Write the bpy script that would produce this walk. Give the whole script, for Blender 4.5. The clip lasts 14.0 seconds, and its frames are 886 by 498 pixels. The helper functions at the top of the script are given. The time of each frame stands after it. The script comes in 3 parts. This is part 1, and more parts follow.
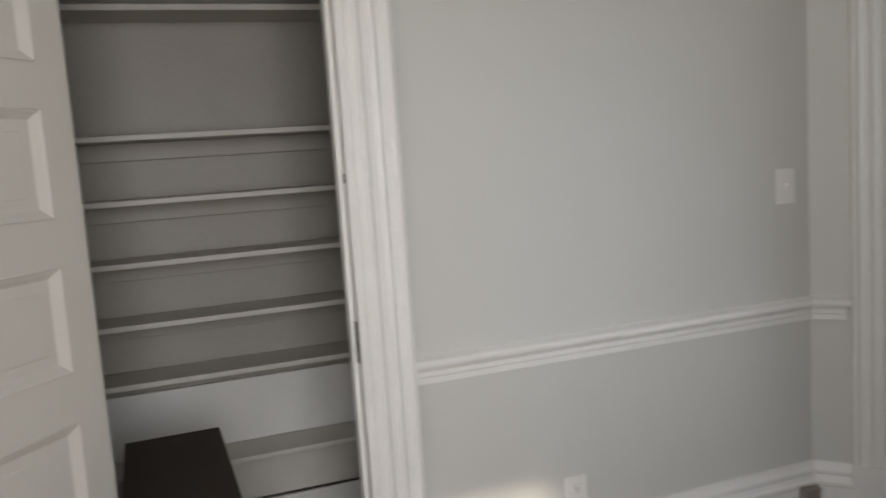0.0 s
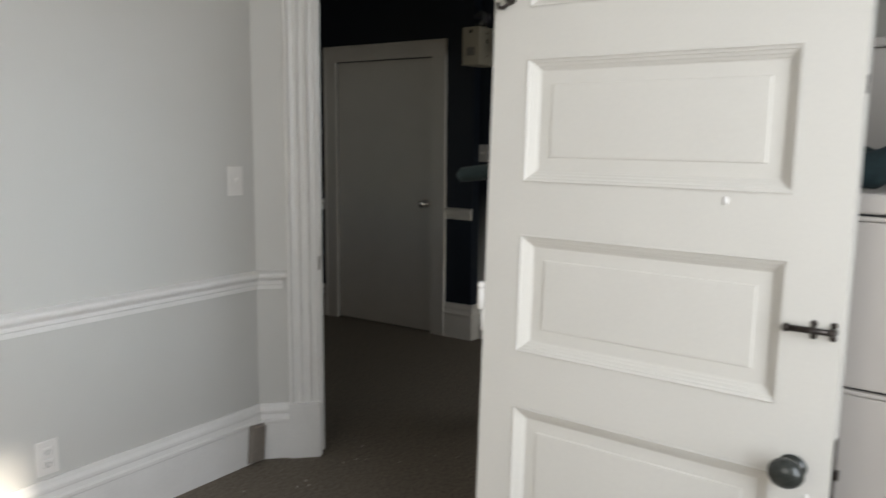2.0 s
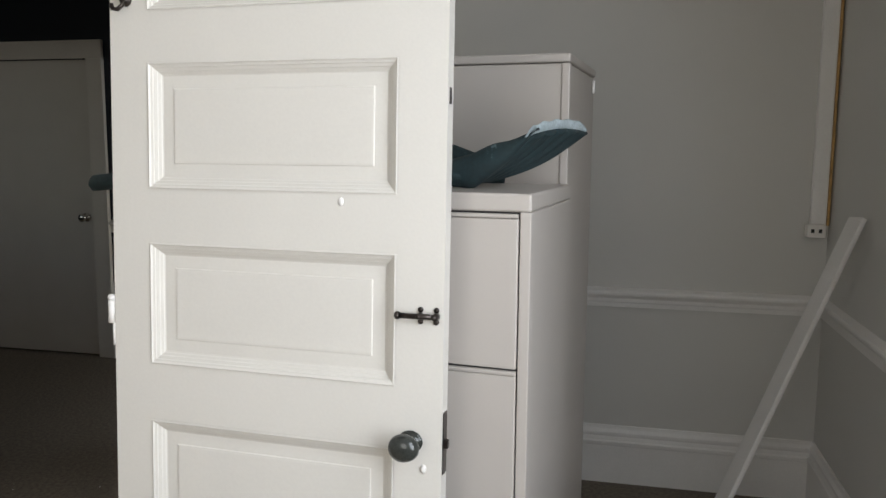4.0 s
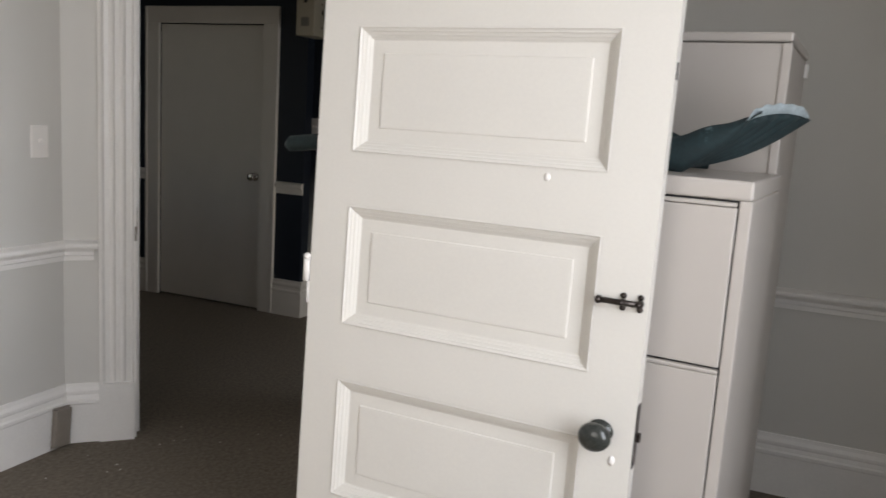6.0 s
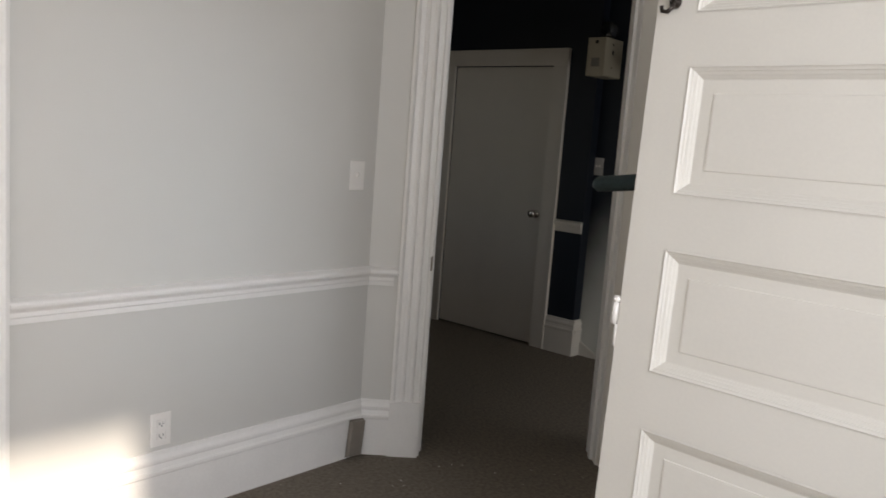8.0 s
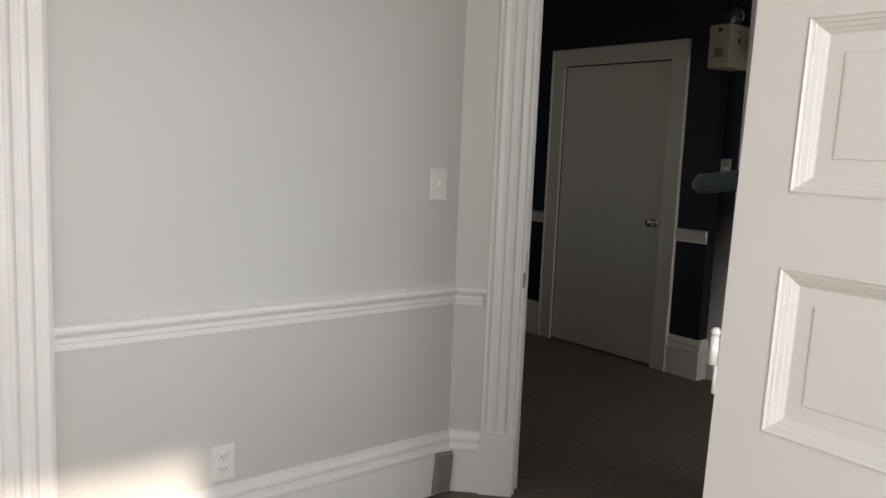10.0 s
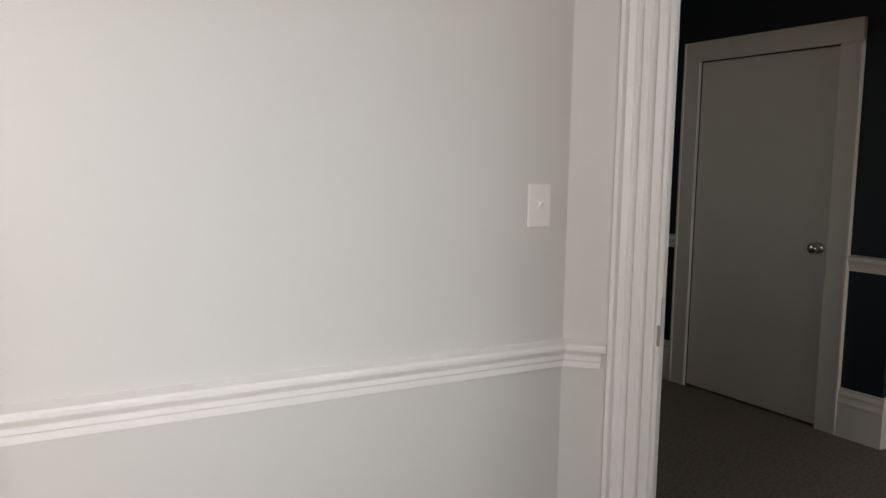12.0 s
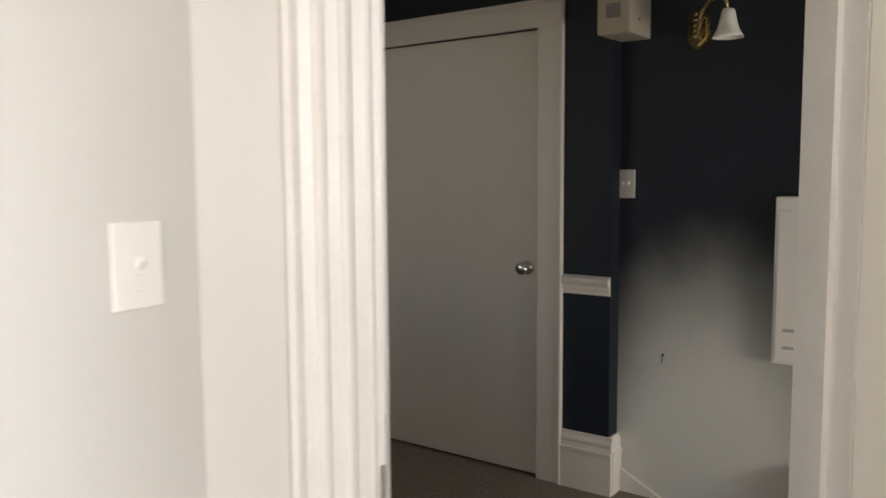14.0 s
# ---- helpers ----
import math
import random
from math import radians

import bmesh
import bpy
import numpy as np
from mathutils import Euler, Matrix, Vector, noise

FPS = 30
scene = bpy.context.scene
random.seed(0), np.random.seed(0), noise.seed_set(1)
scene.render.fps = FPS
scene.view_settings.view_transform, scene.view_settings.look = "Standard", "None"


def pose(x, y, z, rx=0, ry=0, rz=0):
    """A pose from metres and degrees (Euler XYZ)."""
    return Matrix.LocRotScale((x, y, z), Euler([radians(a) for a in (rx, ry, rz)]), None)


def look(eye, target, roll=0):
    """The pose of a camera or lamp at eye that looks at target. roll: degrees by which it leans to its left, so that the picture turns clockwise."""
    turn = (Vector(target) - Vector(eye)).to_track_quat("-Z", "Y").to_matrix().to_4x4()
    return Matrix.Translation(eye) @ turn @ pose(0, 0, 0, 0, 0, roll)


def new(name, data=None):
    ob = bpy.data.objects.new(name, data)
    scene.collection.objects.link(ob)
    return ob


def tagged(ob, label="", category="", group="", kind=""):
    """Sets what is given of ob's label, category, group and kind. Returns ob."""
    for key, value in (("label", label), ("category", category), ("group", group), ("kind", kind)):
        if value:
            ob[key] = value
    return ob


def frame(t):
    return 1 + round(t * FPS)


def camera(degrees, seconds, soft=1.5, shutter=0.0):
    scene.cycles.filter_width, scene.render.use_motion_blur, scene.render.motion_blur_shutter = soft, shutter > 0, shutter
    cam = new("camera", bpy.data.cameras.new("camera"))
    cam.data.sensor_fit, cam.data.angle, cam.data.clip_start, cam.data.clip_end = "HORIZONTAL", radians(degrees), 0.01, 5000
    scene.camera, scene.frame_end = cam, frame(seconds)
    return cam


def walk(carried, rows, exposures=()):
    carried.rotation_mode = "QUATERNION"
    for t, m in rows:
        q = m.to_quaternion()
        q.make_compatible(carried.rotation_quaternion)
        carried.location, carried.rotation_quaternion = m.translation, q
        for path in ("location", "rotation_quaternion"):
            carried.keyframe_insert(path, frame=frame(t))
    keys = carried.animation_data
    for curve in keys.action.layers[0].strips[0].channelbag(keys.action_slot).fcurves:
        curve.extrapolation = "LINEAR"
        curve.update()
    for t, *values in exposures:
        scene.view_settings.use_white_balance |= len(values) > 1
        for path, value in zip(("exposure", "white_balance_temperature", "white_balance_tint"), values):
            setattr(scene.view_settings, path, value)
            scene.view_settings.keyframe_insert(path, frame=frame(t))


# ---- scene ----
cam = camera(58.5, 14.0, shutter=0.4)
PATH = [
    (0, (-2.105, -2.134, 1.416), (-1.44, -0.262, 1.183), -3.9),
    (0.5, (-2.139, -2.242, 1.419), (-1.148, -0.53, 1.125), -3.7),
    (1, (-2.253, -2.304, 1.409), (-0.917, -0.859, 1.054), 0.1),
    (1.5, (-2.295, -2.417, 1.416), (-0.783, -1.158, 1.062), 1.6),
    (2, (-2.313, -2.572, 1.422), (-0.682, -1.448, 1.142), 0.5),
    (2.5, (-2.306, -2.672, 1.431), (-0.512, -1.821, 1.195), -0.1),
    (3, (-2.297, -2.72, 1.42), (-0.401, -2.127, 1.184), -0.5),
    (3.2, (-2.295, -2.728, 1.419), (-0.363, -2.264, 1.180), -0.4),
    (5.3, (-2.293, -2.642, 1.410), (-0.363, -2.184, 1.142), 1.5),
    (5.5, (-2.292, -2.629, 1.409), (-0.392, -2.069, 1.129), 2.5),
    (6, (-2.29, -2.572, 1.402), (-0.463, -1.822, 1.086), 3.6),
    (6.5, (-2.308, -2.541, 1.399), (-0.553, -1.638, 1.075), 4.4),
    (7, (-2.322, -2.517, 1.407), (-0.673, -1.427, 1.101), 5.0),
    (7.5, (-2.331, -2.496, 1.408), (-0.776, -1.272, 1.122), 4.7),
    (8, (-2.333, -2.474, 1.4), (-0.846, -1.164, 1.133), 4.3),
    (8.5, (-2.323, -2.452, 1.406), (-0.933, -1.031, 1.185), 3.3),
    (11, (-1.765, -2.182, 1.361), (-0.547, -0.615, 1.109), 2.8),
    (11.5, (-1.701, -2.023, 1.382), (-0.541, -0.407, 1.173), 2.9),
    (12, (-1.459, -1.782, 1.35), (-0.452, -0.068, 1.133), 1.1),
    (12.5, (-1.26, -1.607, 1.388), (-0.208, 0.077, 1.154), -0.3),
    (13, (-1.181, -1.349, 1.353), (0.108, 0.164, 1.13), 0.5),
    (13.5, (-1.053, -1.125, 1.375), (0.469, 0.161, 1.204), -0.2),
    (14, (-0.735, -0.985, 1.358), (0.877, 0.187, 1.171), -0.4),
]
walk(cam, [(t, look(eye, target, roll)) for t, eye, target, roll in PATH], [(0.0, -0.15, 6650, 11), (0.5, 0.2, 6600, 10), (1.5, 0.12, 6500, 9), (3.0, 0.25, 6400, 9), (6.0, 0.3, 6600, 13), (7.5, 0.12, 6650, 13), (8.5, 0.15, 6700, 13), (11.0, 0.25, 6750, 14), (12.5, 0.6, 6800, 14), (13.5, 1.15, 6900, 15), (14.0, 1.5, 7000, 14)])

# ---- world, sun, window light ----
SUN_EL, SUN_AZ = 30.0, 6.0            # degrees above the horizon, and towards +x of the way +y
world = bpy.data.worlds.new("sky")
scene.world = world
world.use_nodes = True
wn = world.node_tree.nodes
sky = wn.new("ShaderNodeTexSky")
sky.sky_type, sky.sun_disc = "NISHITA", False
sky.sun_elevation, sky.sun_rotation = radians(SUN_EL), radians(180 + SUN_AZ)
world.node_tree.links.new(sky.outputs[0], wn["Background"].inputs[0])
wn["Background"].inputs[1].default_value = 0.12

sun = new("sun", bpy.data.lights.new("sun", "SUN"))
sun.data.energy, sun.data.angle, sun.data.color = 5.0, radians(2.0), (1.0, 0.90, 0.76)
_e, _a = radians(SUN_EL), radians(SUN_AZ)
sun.matrix_world = look((0, -8, 6), (0 + math.sin(_a) * math.cos(_e), -8 + math.cos(_a) * math.cos(_e), 6 - math.sin(_e)))

WIN = (-2.75, -1.42, 0.75, 2.46)        # room window in the south wall: x0, x1, z0, z1
HFILL = (1.40, 2.32, 0.45, 1.15)         # added unseen opening low in the hall's south wall
WFILL = (1.15, 2.55, 0.95, 2.15)         # added unseen opening in the hall's west wall: y0, y1, z0, z1
RFILL = (-2.55, -1.25, 0.75, 2.30)         # added unseen opening in the room's west wall: y0, y1, z0, z1
SOUTH = -3.50


def window_light(name, centre, aim, width, height, watts, colour, spread=180):
    l = bpy.data.lights.new(name, "AREA")
    l.shape, l.size, l.size_y, l.energy, l.color, l.spread = "RECTANGLE", width, height, watts, colour, radians(spread)
    new(name, l).matrix_world = look(centre, Vector(centre) + Vector(aim))


# the sky's light in the south window; it comes down at a slant
window_light("window_light", ((WIN[0] + WIN[1]) / 2, SOUTH - 0.02, (WIN[2] + WIN[3]) / 2), (0.16, 1, -0.20), WIN[1] - WIN[0], WIN[3] - WIN[2], 35.0, (0.88, 0.93, 1.0), 150)
# added narrow lamp in the same window; puts a blue glow on the wall
window_light("wall_glow_light", (-2.0, SOUTH - 0.01, 1.65), (1.12, 3.5, -0.50), 0.9, 1.2, 0.7, (0.68, 0.84, 1.0), 22)
# warm fill lamp added in the unseen west opening
window_light("west_fill_light", (-3.98, (RFILL[0] + RFILL[1]) / 2, (RFILL[2] + RFILL[3]) / 2), (1, 0, -0.22), RFILL[1] - RFILL[0], RFILL[3] - RFILL[2], 11.0, (1.0, 0.93, 0.84), 160)
# fill lamp added at the hall's unseen south end, brightens the navy wall
window_light("hall_south_fill", ((HFILL[0] + HFILL[1]) / 2, -2.30, (HFILL[2] + HFILL[3]) / 2), (0, 1, 0), HFILL[1] - HFILL[0], HFILL[3] - HFILL[2], 10.0, (0.95, 0.97, 0.96))
# fill lamp added to light the hall door from the front
window_light("hall_west_fill", (0.16, (WFILL[0] + WFILL[1]) / 2, (WFILL[2] + WFILL[3]) / 2), (1, -0.2, -0.15), WFILL[1] - WFILL[0], WFILL[3] - WFILL[2], 1.1, (1.0, 0.86, 0.70))


# ---- materials ----
def material(name, colour, rough=0.5, metal=0.0, vary=0.06, scale=6.0, fine=180.0, bump=0.05, spec=0.5, stain=None, sheen=0.0):
    m = bpy.data.materials.new(name)
    m.use_nodes = True
    nt = m.node_tree
    b = nt.nodes["Principled BSDF"]
    b.inputs["Roughness"].default_value = rough
    b.inputs["Metallic"].default_value = metal
    b.inputs["Specular IOR Level"].default_value = spec
    b.inputs["Sheen Weight"].default_value = sheen
    tc = nt.nodes.new("ShaderNodeTexCoord")
    big = nt.nodes.new("ShaderNodeTexNoise")
    big.inputs["Scale"].default_value, big.inputs["Detail"].default_value = scale, 4
    small = nt.nodes.new("ShaderNodeTexNoise")
    small.inputs["Scale"].default_value, small.inputs["Detail"].default_value = fine, 3
    for n in (big, small):
        nt.links.new(tc.outputs["Object"], n.inputs["Vector"])
    add = nt.nodes.new("ShaderNodeMath")
    add.operation = "ADD"
    nt.links.new(big.outputs[0], add.inputs[0])
    nt.links.new(small.outputs[0], add.inputs[1])
    half = nt.nodes.new("ShaderNodeMath")
    half.operation = "MULTIPLY"
    half.inputs[1].default_value = 0.5
    nt.links.new(add.outputs[0], half.inputs[0])
    ramp = nt.nodes.new("ShaderNodeValToRGB")
    ramp.color_ramp.elements[0].position, ramp.color_ramp.elements[1].position = 0.35, 0.65
    ramp.color_ramp.elements[0].color = (*[c * (1 - vary) for c in colour], 1)
    ramp.color_ramp.elements[1].color = (*[min(1, c * (1 + vary)) for c in colour], 1)
    nt.links.new(half.outputs[0], ramp.inputs[0])
    col = ramp.outputs[0]
    if stain:
        st = nt.nodes.new("ShaderNodeTexNoise")
        st.inputs["Scale"].default_value, st.inputs["Detail"].default_value, st.inputs["Roughness"].default_value = stain[0], 8, 0.7
        nt.links.new(tc.outputs["Object"], st.inputs["Vector"])
        sr = nt.nodes.new("ShaderNodeValToRGB")
        sr.color_ramp.elements[0].position, sr.color_ramp.elements[1].position = stain[1], stain[1] + 0.04
        nt.links.new(st.outputs[0], sr.inputs[0])
        mix = nt.nodes.new("ShaderNodeMix")
        mix.data_type = "RGBA"
        nt.links.new(sr.outputs[0], mix.inputs[0])
        nt.links.new(col, mix.inputs[6])
        mix.inputs[7].default_value = (*stain[2], 1)
        col = mix.outputs[2]
    nt.links.new(col, b.inputs["Base Color"])
    rr = nt.nodes.new("ShaderNodeMapRange")
    rr.inputs[3].default_value, rr.inputs[4].default_value = max(0.03, rough - 0.07), min(1, rough + 0.07)
    nt.links.new(big.outputs[0], rr.inputs[0])
    nt.links.new(rr.outputs[0], b.inputs["Roughness"])
    bp = nt.nodes.new("ShaderNodeBump")
    bp.inputs["Strength"].default_value, bp.inputs["Distance"].default_value = bump, 0.004
    nt.links.new(half.outputs[0], bp.inputs["Height"])
    nt.links.new(bp.outputs[0], b.inputs["Normal"])
    return m


WALL = material("wall_paint_grey_green", (0.615, 0.60, 0.565), 0.42, vary=0.02, scale=2.5, fine=260, bump=0.06)
# white shelf paint, dimmed because the shelves stand in the closet's shade
SHELF = material("shelf_paint_dimmed", (0.62, 0.59, 0.54), 0.5, vary=0.05, scale=8, fine=120, bump=0.08)
TRIM = material("trim_paint_white", (0.80, 0.78, 0.75), 0.34, vary=0.03, scale=9, fine=120, bump=0.08)
DOORP = material("door_paint_cream", (0.68, 0.65, 0.595), 0.38, vary=0.02, scale=7, fine=140, bump=0.10)
NAVY = material("wall_paint_navy", (0.008, 0.012, 0.020), 0.55, vary=0.12, scale=4, fine=220, bump=0.08, spec=0.3)
HALLW = material("hall_paint_white", (0.60, 0.57, 0.52), 0.45, vary=0.03, scale=5, fine=150, bump=0.06)
NAVY_SHEEN = material("navy_paint_with_sheen", (0.008, 0.012, 0.020), 0.55, vary=0.12, scale=4, fine=220, bump=0.08, spec=0.3)
CARPET = material("carpet_brown", (0.180, 0.155, 0.125), 0.95, vary=0.35, scale=60, fine=500, bump=0.6, spec=0.1)
CEIL = material("ceiling_white", (0.76, 0.75, 0.72), 0.8, vary=0.03)
# darkened to put the shade inside the closet into the colour
CLOSET = material("closet_paint_shaded", (0.38, 0.355, 0.315), 0.5, vary=0.06, scale=3, fine=120, bump=0.08)
STEEL = material("cabinet_enamel_grey", (0.48, 0.44, 0.40), 0.36, vary=0.02, scale=10, fine=400, bump=0.04)
STEELD = material("cabinet_enamel_dark", (0.30, 0.28, 0.265), 0.42, vary=0.03, scale=10, fine=400, bump=0.04)
GAP = material("shadow_gap_black", (0.02, 0.02, 0.02), 0.7)
BRONZE = material("old_bronze", (0.06, 0.05, 0.045), 0.32, 0.9, vary=0.3, scale=60)
KNOB = material("knob_dark_glaze", (0.035, 0.038, 0.034), 0.12, vary=0.35, scale=50, fine=300)
CHROME = material("satin_chrome", (0.55, 0.53, 0.50), 0.2, 1.0)
BRASS = material("polished_brass", (0.52, 0.42, 0.24), 0.18, 1.0)
VELVET = material("teal_velvet", (0.008, 0.023, 0.026), 0.75, vary=0.35, scale=12, fine=120, bump=0.3, sheen=0.04, stain=(30, 0.66, (0.10, 0.15, 0.16)))
PIPING = material("worn_pale_edge", (0.36, 0.42, 0.44), 0.8, vary=0.25, scale=40, bump=0.3)
PLATE = material("plastic_white", (0.80, 0.77, 0.73), 0.3, vary=0.01)
PLATEG = material("plastic_grey", (0.42, 0.41, 0.40), 0.35, vary=0.02)
VENT = material("brown_metal_cover", (0.24, 0.21, 0.18), 0.4, vary=0.1, scale=30)
WENGE = material("dark_wood", (0.030, 0.021, 0.016), 0.5, vary=0.35, scale=14, fine=90, bump=0.15)
BEIGE = material("beige_enamel", (0.36, 0.325, 0.25), 0.4, vary=0.03)
LABELM = material("printed_label", (0.16, 0.15, 0.14), 0.5, vary=0.4, scale=120)
RAWWOOD = material("raw_wood_edge", (0.45, 0.27, 0.10), 0.7, vary=0.3, scale=40)
CRUMB = material("plaster_crumbs", (0.62, 0.60, 0.55), 0.9)
SHADEG = material("frosted_glass", (0.72, 0.70, 0.64), 0.35, vary=0.02)

GLASS = bpy.data.materials.new("clear_glass")
GLASS.use_nodes = True
GLASS.node_tree.nodes["Principled BSDF"].inputs["Transmission Weight"].default_value = 1.0
GLASS.node_tree.nodes["Principled BSDF"].inputs["Roughness"].default_value = 0.05


def painted_sheen(m, centre, size, colour):
    """A pale reflection painted into the wall colour, soft, with its own outline."""
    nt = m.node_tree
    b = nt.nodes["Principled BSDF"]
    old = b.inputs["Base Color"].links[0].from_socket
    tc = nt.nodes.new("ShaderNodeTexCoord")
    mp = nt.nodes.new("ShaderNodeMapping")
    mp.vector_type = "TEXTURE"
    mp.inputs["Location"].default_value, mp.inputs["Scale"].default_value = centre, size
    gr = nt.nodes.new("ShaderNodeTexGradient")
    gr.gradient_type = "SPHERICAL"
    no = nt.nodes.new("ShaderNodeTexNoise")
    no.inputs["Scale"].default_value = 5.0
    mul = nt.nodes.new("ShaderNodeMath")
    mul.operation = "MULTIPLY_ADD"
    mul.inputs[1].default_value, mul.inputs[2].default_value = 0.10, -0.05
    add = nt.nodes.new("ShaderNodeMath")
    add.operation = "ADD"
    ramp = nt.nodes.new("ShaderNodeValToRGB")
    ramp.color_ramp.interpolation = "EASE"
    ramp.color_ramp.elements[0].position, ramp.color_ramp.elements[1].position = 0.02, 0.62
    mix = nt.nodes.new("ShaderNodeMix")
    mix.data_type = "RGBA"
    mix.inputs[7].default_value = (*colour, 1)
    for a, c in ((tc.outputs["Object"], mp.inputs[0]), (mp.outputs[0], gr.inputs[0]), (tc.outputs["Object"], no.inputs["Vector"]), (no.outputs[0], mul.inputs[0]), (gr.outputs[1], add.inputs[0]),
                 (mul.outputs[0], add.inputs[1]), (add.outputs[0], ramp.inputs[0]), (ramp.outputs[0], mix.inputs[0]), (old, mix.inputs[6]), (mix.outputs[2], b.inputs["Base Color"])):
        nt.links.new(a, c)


# glossy reflection of the stairwell light, painted low on the hall wall
painted_sheen(NAVY_SHEEN, (2.385, -0.02, 0.02), (1.0, 0.74, 1.25), (0.58, 0.585, 0.55))


# ---- builders ----
def mesh_ob(name, bm, mat, parent=None, smooth=False):
    me = bpy.data.meshes.new(name)
    bmesh.ops.recalc_face_normals(bm, faces=bm.faces)
    bm.to_mesh(me)
    bm.free()
    me.materials.append(mat)
    for p in me.polygons:
        p.use_smooth = smooth
    ob = new(name, me)
    if parent:
        ob.parent = parent
    return ob


def add_box(bm, lo, hi, bevel=0.0, segs=2):
    c = [(a + b) / 2 for a, b in zip(lo, hi)]
    s = [b - a for a, b in zip(lo, hi)]
    g = bmesh.ops.create_cube(bm, size=1, matrix=Matrix.Translation(c) @ Matrix.Diagonal((*s, 1)))
    if bevel:
        es = list({e for v in g["verts"] for e in v.link_edges})
        bmesh.ops.bevel(bm, geom=es, offset=bevel, segments=segs, affect="EDGES", profile=0.5)


def box(name, lo, hi, mat, parent=None, bevel=0.0, segs=2):
    bm = bmesh.new()
    add_box(bm, lo, hi, bevel, segs)
    return mesh_ob(name, bm, mat, parent)


def boxes(name, list_, mat, parent=None, bevel=0.0):
    bm = bmesh.new()
    for lo, hi in list_:
        add_box(bm, lo, hi, bevel)
    return mesh_ob(name, bm, mat, parent)


def prism(bm, ring, vec):
    """A closed solid: the ring of points swept along vec."""
    a = [bm.verts.new(p) for p in ring]
    b = [bm.verts.new(Vector(p) + Vector(vec)) for p in ring]
    n = len(a)
    for i in range(n):
        bm.faces.new((a[i], a[(i + 1) % n], b[(i + 1) % n], b[i]))
    bm.faces.new(a)
    bm.faces.new(b[::-1])


def lathe(bm, prof, steps=24, m=Matrix()):
    """Rings of (radius, height) round local z."""
    rings = []
    for r, h in prof:
        rings.append([bm.verts.new(m @ Vector((r * math.cos(2 * math.pi * k / steps), r * math.sin(2 * math.pi * k / steps), h))) for k in range(steps)])
    for a, b in zip(rings, rings[1:]):
        for k in range(steps):
            bm.faces.new((a[k], a[(k + 1) % steps], b[(k + 1) % steps], b[k]))
    for ring in (rings[0], rings[-1]):
        bm.faces.new(ring)


def tube(bm, pts, r, steps=10):
    pts = [Vector(p) for p in pts]
    rings = []
    for i, p in enumerate(pts):
        d = (pts[min(i + 1, len(pts) - 1)] - pts[max(i - 1, 0)]).normalized()
        q = d.to_track_quat("Z", "Y")
        rings.append([bm.verts.new(p + q @ Vector((r * math.cos(2 * math.pi * k / steps), r * math.sin(2 * math.pi * k / steps), 0))) for k in range(steps)])
    for a, b in zip(rings, rings[1:]):
        for k in range(steps):
            bm.faces.new((a[k], a[(k + 1) % steps], b[(k + 1) % steps], b[k]))
    bm.faces.new(rings[0])
    bm.faces.new(rings[-1][::-1])


def thing(name, label, category, m, group=""):
    e = new(name)
    e.empty_display_size = 0.1
    e.matrix_world = m
    return tagged(e, label, category, group)


def structure(ob, label=""):
    return tagged(ob, label, kind="structure")


BASE_P = [(0, 0), (0.022, 0), (0.022, 0.165), (0.026, 0.170), (0.026, 0.182), (0.020, 0.188), (0.016, 0.205), (0.019, 0.212), (0.019, 0.222), (0.011, 0.236), (0.008, 0.250), (0, 0.250)]
RAIL_P = [(0, 0.766), (0.013, 0.766), (0.014, 0.784), (0.018, 0.788), (0.019, 0.802), (0.024, 0.809), (0.029, 0.814), (0.033, 0.820), (0.034, 0.829), (0.030, 0.836), (0.012, 0.842), (0, 0.846)]
CAP_P = [(0, 0.812), (0.029, 0.814), (0.033, 0.820), (0.034, 0.829), (0.030, 0.836), (0.012, 0.842), (0, 0.846)]


def run(name, p0, p1, out, prof, mat, dz=0.0):
    """A moulding along a wall from p0 to p1 (plan points); out is the wall's normal."""
    bm = bmesh.new()
    prism(bm, [(p0[0] + out[0] * d, p0[1] + out[1] * d, z + dz) for d, z in prof], (p1[0] - p0[0], p1[1] - p0[1], 0))
    return structure(mesh_ob(name, bm, mat))


CASE_P = [(0, 0), (0, 0.026), (0.012, 0.030), (0.018, 0.026), (0.024, 0.020), (0.044, 0.019), (0.048, 0.024), (0.055, 0.026), (0.062, 0.024), (0.066, 0.018),
          (0.086, 0.018), (0.090, 0.022), (0.097, 0.024), (0.104, 0.021), (0.108, 0.015), (0.128, 0.014), (0.134, 0.016), (0.140, 0.013), (0.140, 0)]


def casing(name, base, along, out, z0, z1, mat, width=0.14, plinth=0.25, head_to=None):
    """A fluted upright from the outer edge at base going along, with its plinth block."""
    k = width / 0.14
    bm = bmesh.new()
    prism(bm, [(base[0] + along[0] * w * k + out[0] * d, base[1] + along[1] * w * k + out[1] * d, z0 + plinth) for w, d in CASE_P], (0, 0, z1 - z0 - plinth))
    if plinth:
        t = 0.034
        prism(bm, [(base[0] + along[0] * w + out[0] * d, base[1] + along[1] * w + out[1] * d, z0) for w, d in ((-0.002, 0), (-0.002, t), (width + 0.002, t), (width + 0.002, 0))], (0, 0, plinth))
    return structure(mesh_ob(name, bm, mat))


def casing_head(name, base, along, out, z, length, mat, width=0.14):
    k = width / 0.14
    bm = bmesh.new()
    prism(bm, [(base[0] + out[0] * d, base[1] + out[1] * d, z + width - w * k) for w, d in CASE_P], (along[0] * length, along[1] * length, 0))
    return structure(mesh_ob(name, bm, mat))


# ---- the structure ----
R2 = math.sqrt(0.5)
